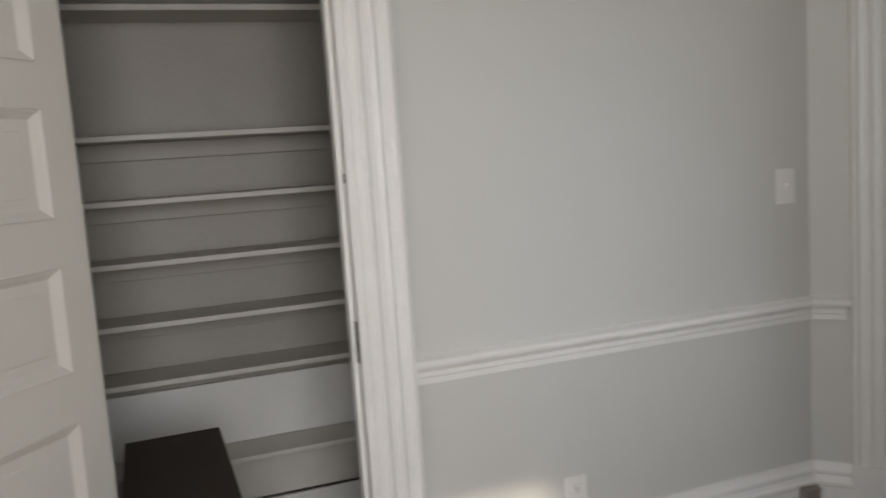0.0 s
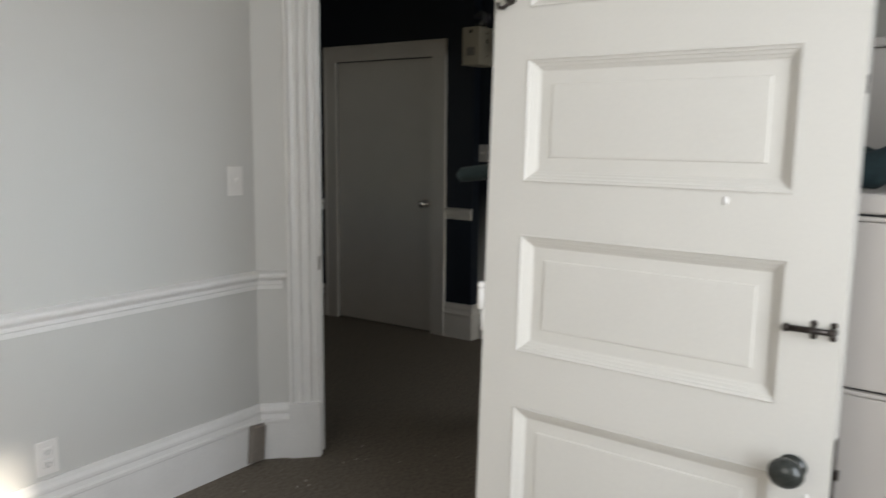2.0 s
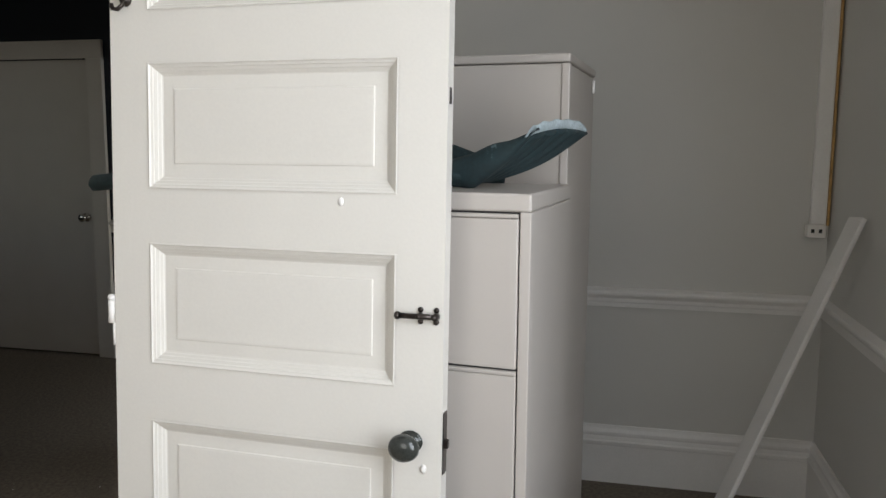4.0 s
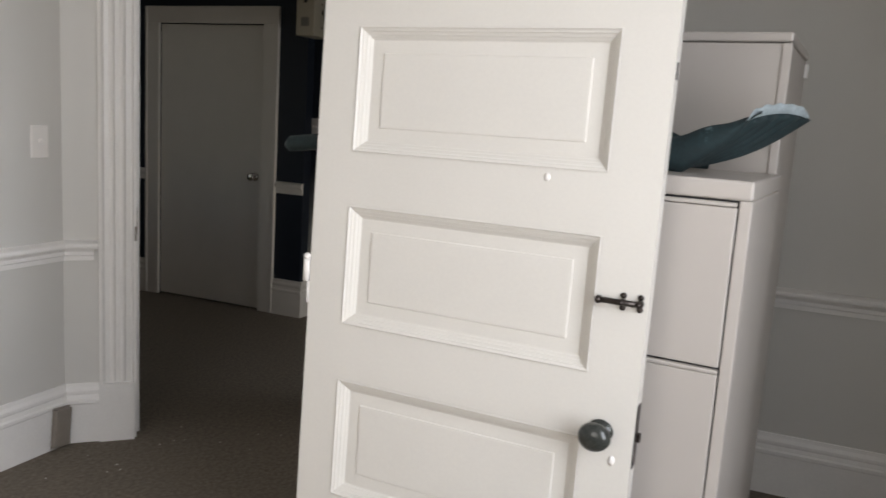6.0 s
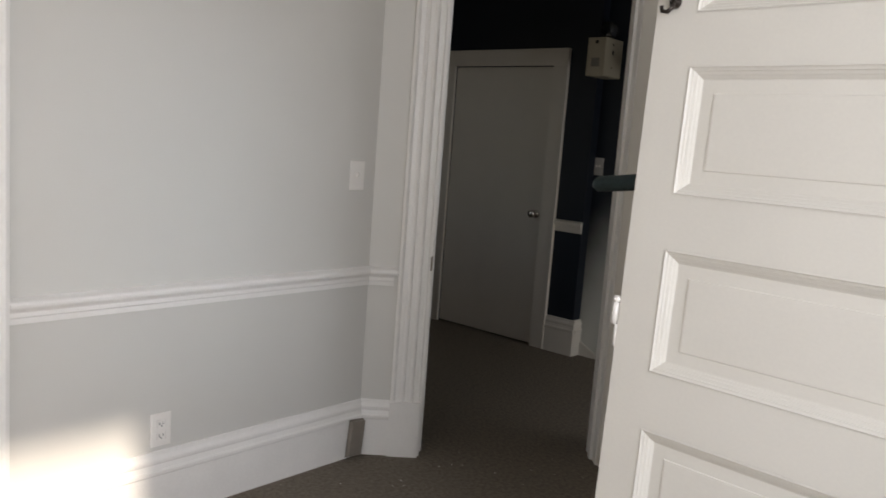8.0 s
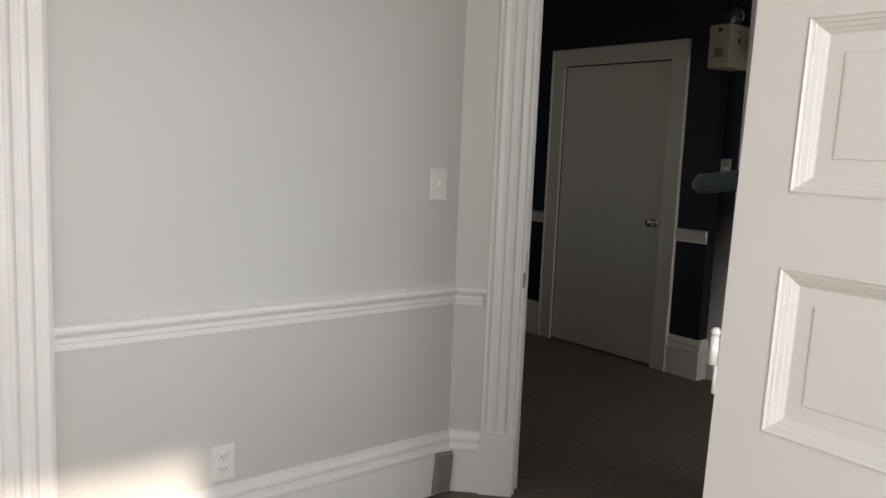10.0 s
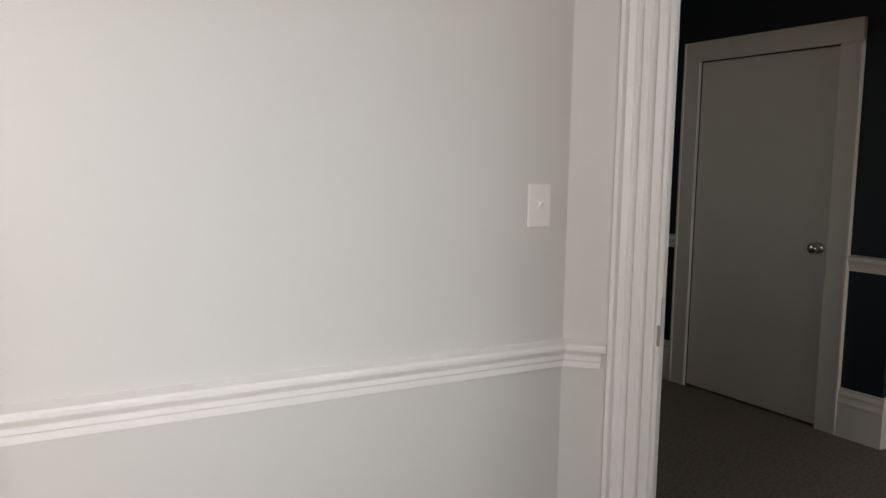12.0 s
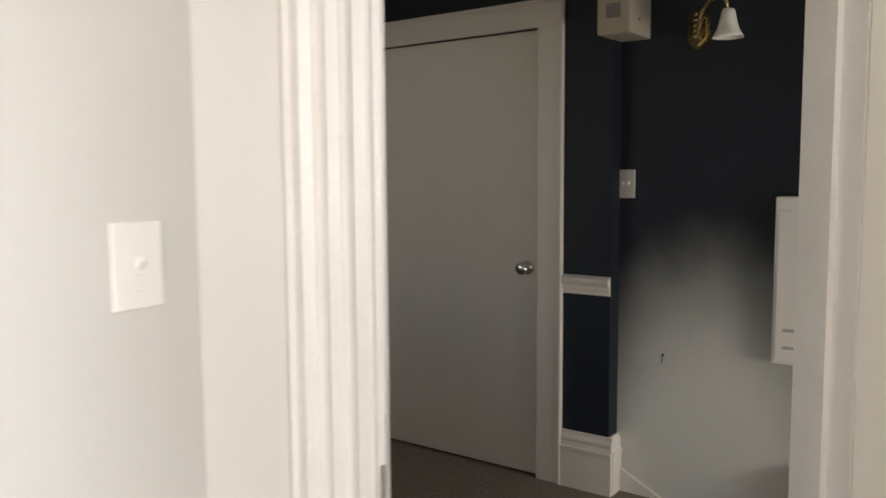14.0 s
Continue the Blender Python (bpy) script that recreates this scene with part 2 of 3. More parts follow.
ALONG, INTO = (R2, -R2), (-R2, -R2)          # along the doorway wall; its normal into the room
H = 2.62                                      # ceiling


def on_diag(s, d=0.0):
    return (s * R2 + d * INTO[0], -s * R2 + d * INTO[1])


structure(box("floor", (-4.2, -3.9, -0.12), (2.8, 3.4, 0.0), CARPET), "worn brown low-pile carpet with plaster crumbs")
structure(box("ceiling", (-4.2, -3.9, H), (2.8, 3.4, H + 0.12), CEIL))
structure(box("ceiling_hall", (1.19, -2.28, 2.51), (2.3, 3.08, H - 0.004), CEIL))
CD0, CD1, CDH = -2.30, -1.602, 2.06            # closet opening
structure(boxes("wall_north", [((-4.0, 0, 0), (CD0, 0.12, H)), ((CD1, 0, 0), (0.05, 0.12, H)), ((CD0, 0, CDH), (CD1, 0.12, H))], WALL), "matt grey-green painted wall above and below a rail")
DL, DR, DH, DT = 0.262, 1.09, 2.11, 0.15       # doorway: from, to, head, depth


def diag_wall(name, d0, d1, mat):
    bm = bmesh.new()
    for s0, s1, z0, z1 in ((0, DL, 0, H), (DR, 1.485, 0, H), (DL, DR, DH, H)):
        ring = [on_diag(s0, d0), on_diag(s1, d0), on_diag(s1, d1), on_diag(s0, d1)]
        prism(bm, [(x, y, z0) for x, y in ring], (0, 0, z1 - z0))
    return structure(mesh_ob(name, bm, mat))


diag_wall("wall_doorway", 0.0, -0.075, WALL)
diag_wall("wall_doorway_hall_side", -0.075, -DT, NAVY)
structure(box("wall_east", (1.05, -3.6, 0), (1.12, -1.05, H), WALL))
structure(box("wall_east_hall_side", (1.12, -3.6, 0), (1.19, -1.05, H), NAVY))
structure(boxes("wall_south", [((-4.0, SOUTH - 0.14, 0), (WIN[0], SOUTH, H)), ((WIN[1], SOUTH - 0.14, 0), (1.05, SOUTH, H)),
                               ((WIN[0], SOUTH - 0.14, 0), (WIN[1], SOUTH, WIN[2])), ((WIN[0], SOUTH - 0.14, WIN[3]), (WIN[1], SOUTH, H))], WALL))
structure(boxes("wall_west", [((-4.12, -3.64, 0), (-4.0, RFILL[0], H)), ((-4.12, RFILL[1], 0), (-4.0, 1.3, H)), ((-4.12, RFILL[0], 0), (-4.0, RFILL[1], RFILL[2])), ((-4.12, RFILL[0], RFILL[3]), (-4.0, RFILL[1], H))], WALL))

# mouldings of the room
NOUT, EOUT = (0, -1), (-1, 0)
CW = 0.132
run("chair_rail_north", (CD1 + 0.142, 0), (0, 0), NOUT, RAIL_P, TRIM)
run("baseboard_north", (CD1 + 0.142, 0), (0, 0), NOUT, BASE_P, TRIM)
run("chair_rail_doorway", on_diag(0), on_diag(0.112), INTO, RAIL_P, TRIM)
run("chair_rail_cap", on_diag(0.112), on_diag(0.128), INTO, CAP_P, TRIM)
run("baseboard_doorway", on_diag(0), on_diag(0.130), INTO, BASE_P, TRIM)
run("chair_rail_doorway_south", on_diag(DR + CW), on_diag(1.485), INTO, RAIL_P, TRIM)
run("baseboard_doorway_south", on_diag(DR + CW), on_diag(1.485), INTO, BASE_P, TRIM)
run("chair_rail_east", (1.05, -1.06), (1.05, SOUTH), EOUT, RAIL_P, TRIM)
run("baseboard_east", (1.05, -1.06), (1.05, SOUTH), EOUT, BASE_P, TRIM)
run("chair_rail_south", (1.05, SOUTH), (WIN[1] + 0.1, SOUTH), (0, 1), RAIL_P, TRIM)
run("baseboard_south", (1.05, SOUTH), (-4, SOUTH), (0, 1), BASE_P, TRIM)
run("chair_rail_north_west", (-4, 0), (CD0 - 0.17, 0), NOUT, RAIL_P, TRIM)
run("baseboard_north_west", (-4, 0), (CD0 - 0.17, 0), NOUT, BASE_P, TRIM)

# doorway: casings, jambs, stops, strike plate
casing("doorway_casing", on_diag(DL - CW), ALONG, INTO, 0, DH, TRIM, CW)
casing("doorway_casing", on_diag(DR + CW), (-ALONG[0], -ALONG[1]), INTO, 0, DH, TRIM, CW)
casing_head("doorway_casing_head", on_diag(DL - CW), ALONG, INTO, DH, DR - DL + 2 * CW, TRIM, CW)


def diag_box(bm, s0, s1, d0, d1, z0, z1):
    prism(bm, [(*on_diag(s, d), z0) for s, d in ((s0, d0), (s1, d0), (s1, d1), (s0, d1))], (0, 0, z1 - z0))


bm = bmesh.new()
for a, b in ((DL, DL + 0.012), (DR - 0.012, DR)):
    diag_box(bm, a, b, 0.012, -DT - 0.012, 0, DH)
diag_box(bm, DL + 0.012, DR - 0.012, 0.012, -DT - 0.012, DH - 0.014, DH)
for a, b in ((DL + 0.012, DL + 0.024), (DR - 0.024, DR - 0.012)):
    diag_box(bm, a, b, -0.05, -0.085, 0, DH - 0.014)
structure(mesh_ob("door_jamb", bm, TRIM))
bm = bmesh.new()
diag_box(bm, DL + 0.0122, DL + 0.0145, -0.008, -0.034, 0.87, 0.98)
diag_box(bm, DL + 0.003, DL + 0.0112, 0.0118, 0.0132, 0.845, 0.905)
structure(mesh_ob("strike_plate", bm, VENT))

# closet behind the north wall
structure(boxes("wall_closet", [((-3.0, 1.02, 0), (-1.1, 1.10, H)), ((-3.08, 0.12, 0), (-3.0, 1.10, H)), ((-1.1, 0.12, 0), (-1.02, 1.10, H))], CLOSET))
casing("closet_casing", (CD1 + 0.142, 0), (-1, 0), NOUT, 0, CDH, TRIM, 0.14)
casing("closet_casing", (CD0 - 0.17, 0), (1, 0), NOUT, 0, CDH, TRIM, 0.16)
casing_head("closet_casing_head", (CD0 - 0.17, 0), (1, 0), NOUT, CDH, CD1 - CD0 + 0.34, TRIM, 0.16)
structure(boxes("closet_jamb", [((CD1 - 0.012, -0.012, 0), (CD1 + 0.002, 0.13, CDH)), ((CD0 - 0.002, -0.012, 0), (CD0 + 0.012, 0.13, CDH)), ((CD0, -0.012, CDH - 0.014), (CD1, 0.13, CDH + 0.002)),
                                ((CD1 - 0.024, 0.045, 0), (CD1 - 0.012, 0.085, CDH - 0.014))], TRIM))
structure(boxes("closet_strike_plate", [((CD1 - 0.0145, 0.006, 0.85), (CD1 - 0.0122, 0.034, 0.97)), ((CD1 - 0.0145, 0.008, 1.36), (CD1 - 0.0122, 0.026, 1.385))], BRONZE))

closet_shelves = thing("closet_shelving", "white painted fixed shelves across the closet back", "shelving", pose(0, 0, 0))
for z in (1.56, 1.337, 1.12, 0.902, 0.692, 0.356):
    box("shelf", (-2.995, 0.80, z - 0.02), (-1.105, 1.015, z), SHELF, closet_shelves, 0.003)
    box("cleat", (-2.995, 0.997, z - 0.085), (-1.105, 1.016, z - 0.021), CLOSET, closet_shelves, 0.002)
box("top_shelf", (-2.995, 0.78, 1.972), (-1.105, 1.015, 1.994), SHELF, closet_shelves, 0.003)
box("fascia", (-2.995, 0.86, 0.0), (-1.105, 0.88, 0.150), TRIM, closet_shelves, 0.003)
# lighter than the closet paint, in place of light bounced off the floor
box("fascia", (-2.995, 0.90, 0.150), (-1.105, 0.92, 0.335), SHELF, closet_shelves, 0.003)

# pale board added to show the lower back wall as lit
box("lit_bay_back", (-2.995, 0.985, 0.358), (-1.105, 1.016, 0.606), TRIM, closet_shelves, 0.003)

# hall
HX, HC, HX2 = 2.30, 0.365, 2.385              # far wall, its corner, and the wall set back behind it
HD0, HD1, HDH = 0.702, 1.600, 1.978            # hall door leaf: y from, to, height
structure(boxes("wall_hall_far", [((HX, HC, 0), (HX + 0.2, HD0, H)), ((HX, HD1, 0), (HX + 0.2, 3.2, H)), ((HX, HD0, HDH), (HX + 0.2, HD1, H)), ((HX + 0.1, HD0, 0), (HX + 0.2, HD1, HDH))], NAVY), "very dark navy painted hall wall")
structure(boxes("wall_hall_far_south", [((HX2, -2.4, 0), (HX2 + 0.12, HC, H))], NAVY_SHEEN), "dark navy semi-gloss hall wall")
structure(boxes("wall_hall_south", [((1.19, -2.4, 0), (HFILL[0], -2.28, H)), ((HFILL[1], -2.4, 0), (HX2, -2.28, H)), ((HFILL[0], -2.4, 0), (HFILL[1], -2.28, HFILL[2])), ((HFILL[0], -2.4, HFILL[3]), (HFILL[1], -2.28, H))], NAVY))
structure(box("wall_hall_north", (0.05, 3.08, 0), (2.5, 3.2, H), NAVY))
structure(boxes("wall_hall_west", [((0.05, 0.16, 0), (0.17, WFILL[0], H)), ((0.05, WFILL[1], 0), (0.17, 3.08, H)), ((0.05, WFILL[0], 0), (0.17, WFILL[1], WFILL[2])), ((0.05, WFILL[0], WFILL[3]), (0.17, WFILL[1], H))], NAVY))
HRAIL = [(d * 0.8, z + 0.085) for d, z in RAIL_P]
run("hall_chair_rail", (HX, HC), (HX, HD0 - 0.122), (-1, 0), HRAIL, HALLW)
run("hall_chair_rail_north", (HX, HD1 + 0.122), (HX, 3.08), (-1, 0), HRAIL, HALLW)
run("hall_baseboard", (HX, HC - 0.02), (HX, HD0 - 0.12), (-1, 0), BASE_P, HALLW)
run("hall_baseboard_north", (HX, HD1 + 0.12), (HX, 3.08), (-1, 0), BASE_P, HALLW)
run("hall_baseboard_return", (HX, HC), (HX2, HC), (0, -1), BASE_P, HALLW)
bm = bmesh.new()
prism(bm, [(HX2 - 0.014, HC - 0.02, 0.0), (HX2 - 0.014, HC - 0.02, 0.10), (HX2 - 0.014, 0.16, 0.004), (HX2 - 0.014, 0.16, 0.0)], (0.0145, 0, 0))
structure(mesh_ob("hall_skirt_wedge", bm, HALLW))
structure(boxes("hall_door_casing", [((HX - 0.022, HD0 - 0.115, 0), (HX, HD0 + 0.0, HDH)), ((HX - 0.022, HD1, 0), (HX, HD1 + 0.115, HDH)), ((HX - 0.022, HD0 - 0.115, HDH), (HX, HD1 + 0.115, HDH + 0.11)),
                                     ((HX - 0.028, HD0 - 0.120, 0), (HX, HD0 - 0.105, HDH + 0.115)), ((HX - 0.028, HD1 + 0.105, 0), (HX, HD1 + 0.120, HDH + 0.115)), ((HX - 0.028, HD0 - 0.105, HDH + 0.100), (HX, HD1 + 0.105, HDH + 0.115))], HALLW, bevel=0.003))
hall_door = thing("hall_door", "closed flush off-white hall door", "door", pose(HX + 0.004, HD0, 0))
box("leaf", (0, 0.003, 0.012), (0.04, HD1 - HD0 - 0.003, HDH - 0.006), HALLW, hall_door, 0.002)
bm = bmesh.new()
lathe(bm, [(0.030, 0), (0.031, 0.004), (0.026, 0.008), (0.012, 0.012), (0.011, 0.030), (0.020, 0.036), (0.027, 0.046), (0.028, 0.056), (0.022, 0.064), (0.008, 0.066)], 28, pose(-0.001, 0.060, 0.945, 0, -90, 0))
mesh_ob("knob", bm, CHROME, hall_door, True)


# ---- panelled doors ----
PANELS = [(0.225, 0.475), (0.585, 0.845), (0.965, 1.220), (1.331, 1.587), (1.690, 1.945)]


def panel_door(name, label, m, width, height, stile=0.095):
    """A five-panel door: local x across from the hinge edge, the seen face at local y = 0, thickness behind."""
    T, SL, SR = 0.036, 0.088, stile
    d = thing(name, label, "door", m)
    x0, x1 = SL, width - SR
    bm = bmesh.new()
    add_box(bm, (0, 0, 0.004), (x0, T, height))
    add_box(bm, (x1, 0, 0.004), (width, T, height))
    zs = [0.004] + [z for p in PANELS for z in p] + [height]
    for a, b in zip(zs[::2], zs[1::2]):
        add_box(bm, (x0, 0, a), (x1, T, b))
    mesh_ob("frame", bm, DOORP, d)
    steps = [(0.0, -0.0015), (0.003, -0.0025), (0.006, 0.0005), (0.010, 0.002), (0.011, 0.0045), (0.017, 0.0075), (0.018, 0.0095), (0.023, 0.0125), (0.024, 0.0142), (0.027, 0.0152), (0.031, 0.0150), (0.052, 0.0145), (0.0535, 0.0125), (0.058, 0.0121)]
    for a, b in PANELS:
        bm = bmesh.new()
        for side in (0, 1):
            rings = []
            for ins, dep in steps:
                y = dep if not side else T - dep
                rings.append([bm.verts.new(p) for p in ((x0 + ins, y, a + ins), (x1 - ins, y, a + ins), (x1 - ins, y, b - ins), (x0 + ins, y, b - ins))])
            for r, q in zip(rings, rings[1:]):
                for k in range(4):
                    bm.faces.new((r[k], r[(k + 1) % 4], q[(k + 1) % 4], q[k]))
            bm.faces.new(rings[-1])
        mesh_ob("panel", bm, DOORP, d)
    return d


# the loose door leaning on the filing cabinet; its hinge edge to the north
LW, LH = 0.725, 2.04
lean = math.degrees(math.atan(0.040))
yaw = math.degrees(math.atan2(-0.541, -0.032))
leaning_door = panel_door("door", "cream painted five-panel door taken off its hinges, leaning on a filing cabinet", pose(-0.884, -1.667, 0) @ pose(0, 0, 0, 0, 0, yaw) @ pose(0, 0, 0, -lean, 0, 0), LW, LH)
bm = bmesh.new()
lathe(bm, [(0.024, 0), (0.025, 0.003), (0.021, 0.006), (0.010, 0.009), (0.009, 0.022), (0.018, 0.027), (0.028, 0.036), (0.031, 0.047), (0.028, 0.057), (0.018, 0.064), (0.006, 0.066)], 32, pose(0.664, 0, 0.862, 90, 0, 0) @ Matrix.Diagonal((0.98, 0.86, 0.92, 1)))
mesh_ob("knob", bm, KNOB, leaning_door, True)
bm = bmesh.new()
tube(bm, [(0.640, -0.014, 1.106), (0.712, -0.014, 1.106)], 0.0055)
for x, r in ((0.680, 0.006), (0.711, 0.007)):
    lathe(bm, [(r, 0), (r, 0.010), (r * 0.8, 0.020), (r * 0.3, 0.023)], 14, pose(x, 0, 1.106, 90, 0, 0))
    for dz in (-0.011, 0.011):
        lathe(bm, [(0.0055, 0), (0.0055, 0.003), (0.003, 0.005)], 12, pose(x, 0, 1.106 + dz, 90, 0, 0))
lathe(bm, [(0.007, 0), (0.008, 0.006), (0.004, 0.010)], 12, pose(0.642, -0.014, 1.106, 90, 0, -90))
mesh_ob("slide_bolt", bm, BRONZE, leaning_door, True)
bm = bmesh.new()
lathe(bm, [(0.013, 0), (0.013, 0.004), (0.006, 0.008), (0.006, 0.016)], 16, pose(0.040, 0, 1.712, 90, 0, 0))
tube(bm, [(0.004, -0.008, 1.750), (0.004, -0.012, 1.735), (0.018, -0.014, 1.728), (0.034, -0.015, 1.722), (0.044, -0.016, 1.712), (0.046, -0.018, 1.700), (0.036, -0.022, 1.690), (0.024, -0.022, 1.692), (0.020, -0.020, 1.702)], 0.0045)
mesh_ob("coat_hook", bm, BRONZE, leaning_door, True)
bm = bmesh.new()
tube(bm, [(-0.010, 0.004, 1.045), (-0.010, 0.004, 1.092)], 0.0085, 14)
lathe(bm, [(0.004, 0), (0.009, 0.004), (0.010, 0.009), (0.006, 0.014), (0.002, 0.015)], 14, pose(-0.010, 0.004, 1.091))
add_box(bm, (-0.0035, 0.002, 0.998), (0.0035, 0.034, 1.045), 0.001, 1)
tube(bm, [(-0.0035, 0.004, 0.998), (-0.0035, 0.004, 1.045)], 0.0048, 12)
mesh_ob("hinge", bm, PLATE, leaning_door, True)
boxes("edge_latch", [((LW - 0.0005, 0.006, 0.80), (LW + 0.002, 0.030, 0.92)), ((LW, 0.012, 0.850), (LW + 0.009, 0.024, 0.866)), ((LW - 0.0005, 0.010, 1.50), (LW + 0.0015, 0.022, 1.53))], BRONZE, leaning_door, 0.0008)
bm = bmesh.new()
lathe(bm, [(0.0055, 0), (0.0055, 0.002), (0.003, 0.003)], 14, pose(0.516, 0, 1.315, 90, 0, 0) @ Matrix.Diagonal((1, 1.5, 1, 1)))
lathe(bm, [(0.006, 0), (0.006, 0.002), (0.003, 0.003)], 14, pose(0.690, 0, 0.81, 90, 0, 0) @ Matrix.Diagonal((1, 1.5, 1, 1)))
mesh_ob("filled_screw_hole", bm, PLATE, leaning_door, True)

# the doorway's own door, folded back into the room from the south jamb
room_door = thing("room_door", "plain cream flush door standing open into the room", "door", pose(*on_diag(DR - 0.010, 0.016), 0, 0, 0, -107))
box("leaf", (0, 0, 0.012), (0.76, 0.038, 2.085), DOORP, room_door, 0.002)
for z in (0.28, 1.05, 1.82):
    box("hinge", (-0.003, 0.004, z - 0.045), (-0.0002, 0.034, z + 0.045), PLATE, room_door, 0.0008)

closet_door = panel_door("closet_door", "white painted five-panel closet door standing open", pose(CD0 - 0.004, -0.014, 0, 0, 0, 230), 0.70, 2.04, 0.088)


# ---- filing cabinets ----
def filing_cabinet(name, label, m, width, depth, height, drawers, mat):
    """Local x across the front, y back from the front face at y = 0."""
    c = thing(name, label, "filing cabinet", m)
    t = 0.022
    box("body", (0, 0.012, 0), (width, depth, height - 0.036), mat, c, 0.004)
    box("top", (0, 0.0, height - 0.036), (width, depth, height), mat, c, 0.005)
    for a in (0, width - t):
        box("side_frame", (a, 0, 0), (a + t, 0.014, height - 0.036), mat, c, 0.002)
    box("recess", (t, 0.009, 0.03), (width - t, 0.0125, height - 0.037), GAP, c)
    hh = (height - 0.036 - 0.05) / drawers
    for k in range(drawers):
        z = 0.05 + k * hh
        dr = box("drawer", (t + 0.003, 0.0, z), (width - t - 0.003, 0.011, z + hh - 0.013), mat, c, 0.003)
        box("pull", (t + 0.003, -0.003, z + hh - 0.012), (width - t - 0.003, 0.010, z + hh - 0.004), mat, c, 0.002)
    return c


filing_cabinet("filing_cabinet", "putty-grey enamelled steel filing cabinet with four drawers", pose(-0.697, -1.631, 0, 0, 0, -95.6), 0.915, 0.46, 1.332, 4, STEEL)
cab = thing("storage_cabinet", "tall grey steel storage cabinet against the wall", "cabinet", pose(-0.205, -1.690, 0, 0, 0, -95.6))
box("body", (0, 0, 0), (0.885, 0.45, 1.628), STEEL, cab, 0.005)
box("top", (-0.004, -0.004, 1.630), (0.889, 0.454, 1.652), STEEL, cab, 0.005)
for a in (0.868, -0.004):
    box("corner_post", (a, -0.006, 0), (a + 0.021, 0.016, 1.628), STEEL, cab, 0.003)
box("clip", (0.886, 0.405, 1.580), (0.894, 0.430, 1.618), PLATE, cab, 0.003)


# ---- fluted velvet chair back lying on the cabinet ----
def sheet(bm, f, nu, nv):
    """A closed pad between f(u, v, 0) and f(u, v, 1)."""
    lay = [[[bm.verts.new(f(i / nu, j / nv, low)) for j in range(nv + 1)] for i in range(nu + 1)] for low in (0, 1)]
    for g in lay:
        for i in range(nu):
            for j in range(nv):
                bm.faces.new((g[i][j], g[i + 1][j], g[i + 1][j + 1], g[i][j + 1]))
    a, b = lay
    for i in range(nu):
        for j in (0, nv):
            bm.faces.new((a[i][j], a[i + 1][j], b[i + 1][j], b[i][j]))
    for j in range(nv):
        for i in (0, nu):
            bm.faces.new((a[i][j], a[i][j + 1], b[i][j + 1], b[i][j]))


def fluted_back():
    back = thing("chair_back", "fluted teal velvet chair back lying on the filing cabinet", "chair back", pose(-0.52, -1.39, 1.334))

    def arm(u, v, low):
        y = -0.98 * u
        half = (0.040 + 0.07 * u) * math.sqrt(min(1, 40 * u + 0.15))
        th = 0.040 * math.sqrt(max(0.03, min(1, 5 * min(v, 1 - v), 60 * u + 0.10)))
        bulge = 0.028 * max(0, math.sin((u - 0.55) / 0.45 * math.pi)) if u > 0.55 else 0
        return Vector(((2 * v - 1) * half, y, 0.023 - 0.036 * max(0, 1 - u / 0.22) ** 0.7 + (-th / 2 if low else th / 2 + bulge)))

    def side_pad(u, v, low):
        """The padded near edge, rising and narrowing towards the worn tip."""
        t = 0.66 * u
        top = 0.050 + 0.130 * t - 0.035 * t * t
        bottom = 0.110 * (max(0.0, t - 0.20) / 0.41) ** 1.3 - 0.001
        swell = 0.020 * math.sqrt(max(0.05, 4 * v * (1 - v)))
        return Vector((-0.085 - 0.02 * t + (-swell if low else swell), -0.94 - 0.31 * t, bottom + (top - bottom) * v + 0.002 * math.sin(23 * t)))

    def fluted(u, v, low):
        """The fluted underside: ribs that fan out from the foot to the rim."""
        foot = Vector((-0.085 + 0.06 * v, -1.015 - 0.02 * v, 0.008 + 0.002 * v))
        rim = Vector((-0.105 + 0.21 * v, -1.135 - 0.102 * v, 0.108 + 0.012 * v + 0.010 * math.sin(math.pi * v)))
        p = foot.lerp(rim, u) - Vector((0, 0, 0.016 * math.sin(math.pi * u) * v))
        rib = 0.0075 * abs(math.sin(v * math.pi * 5)) * min(1, 1.5 * u + 0.1)
        return p + (Vector((-0.4, -0.5, -0.75)) * rib if low else Vector((0.01, 0.008, 0.012)))

    def far_side(u, v, low):
        """The far edge of the shell, curling up behind."""
        swell = 0.016 * math.sqrt(max(0.05, 4 * v * (1 - v)))
        return Vector((0.13 + (-swell if low else swell), -0.80 - 0.24 * u, (0.115 - 0.075 * u ** 1.6) * v))

    def worn(u, v, low):
        """The pale worn tip along the rim, ragged at its lower edge."""
        p = fluted(1.0, -0.08 + 1.10 * v, False)
        h = 0.022 * math.sqrt(max(0.10, min(1, 9 * v, 7 * (1 - v)))) + 0.003 * math.sin(31 * v) * (1 - v)
        thick = 0.011 * math.sqrt(max(0.06, 4 * u * (1 - u)))
        return p + Vector((-0.010 + (-thick if low else thick), -0.004 * u, -0.010 + h * u))
    for part, f, nu, nv, mat in (("arm_pad", arm, 50, 16, VELVET), ("side_pad", side_pad, 40, 14, VELVET), ("fluted_shell", fluted, 30, 90, VELVET), ("far_side", far_side, 24, 12, VELVET), ("worn_edge", worn, 8, 60, PIPING)):
        bm = bmesh.new()
        sheet(bm, f, nu, nv)
        mesh_ob(part, bm, mat, back, True)
    return back


fluted_back()


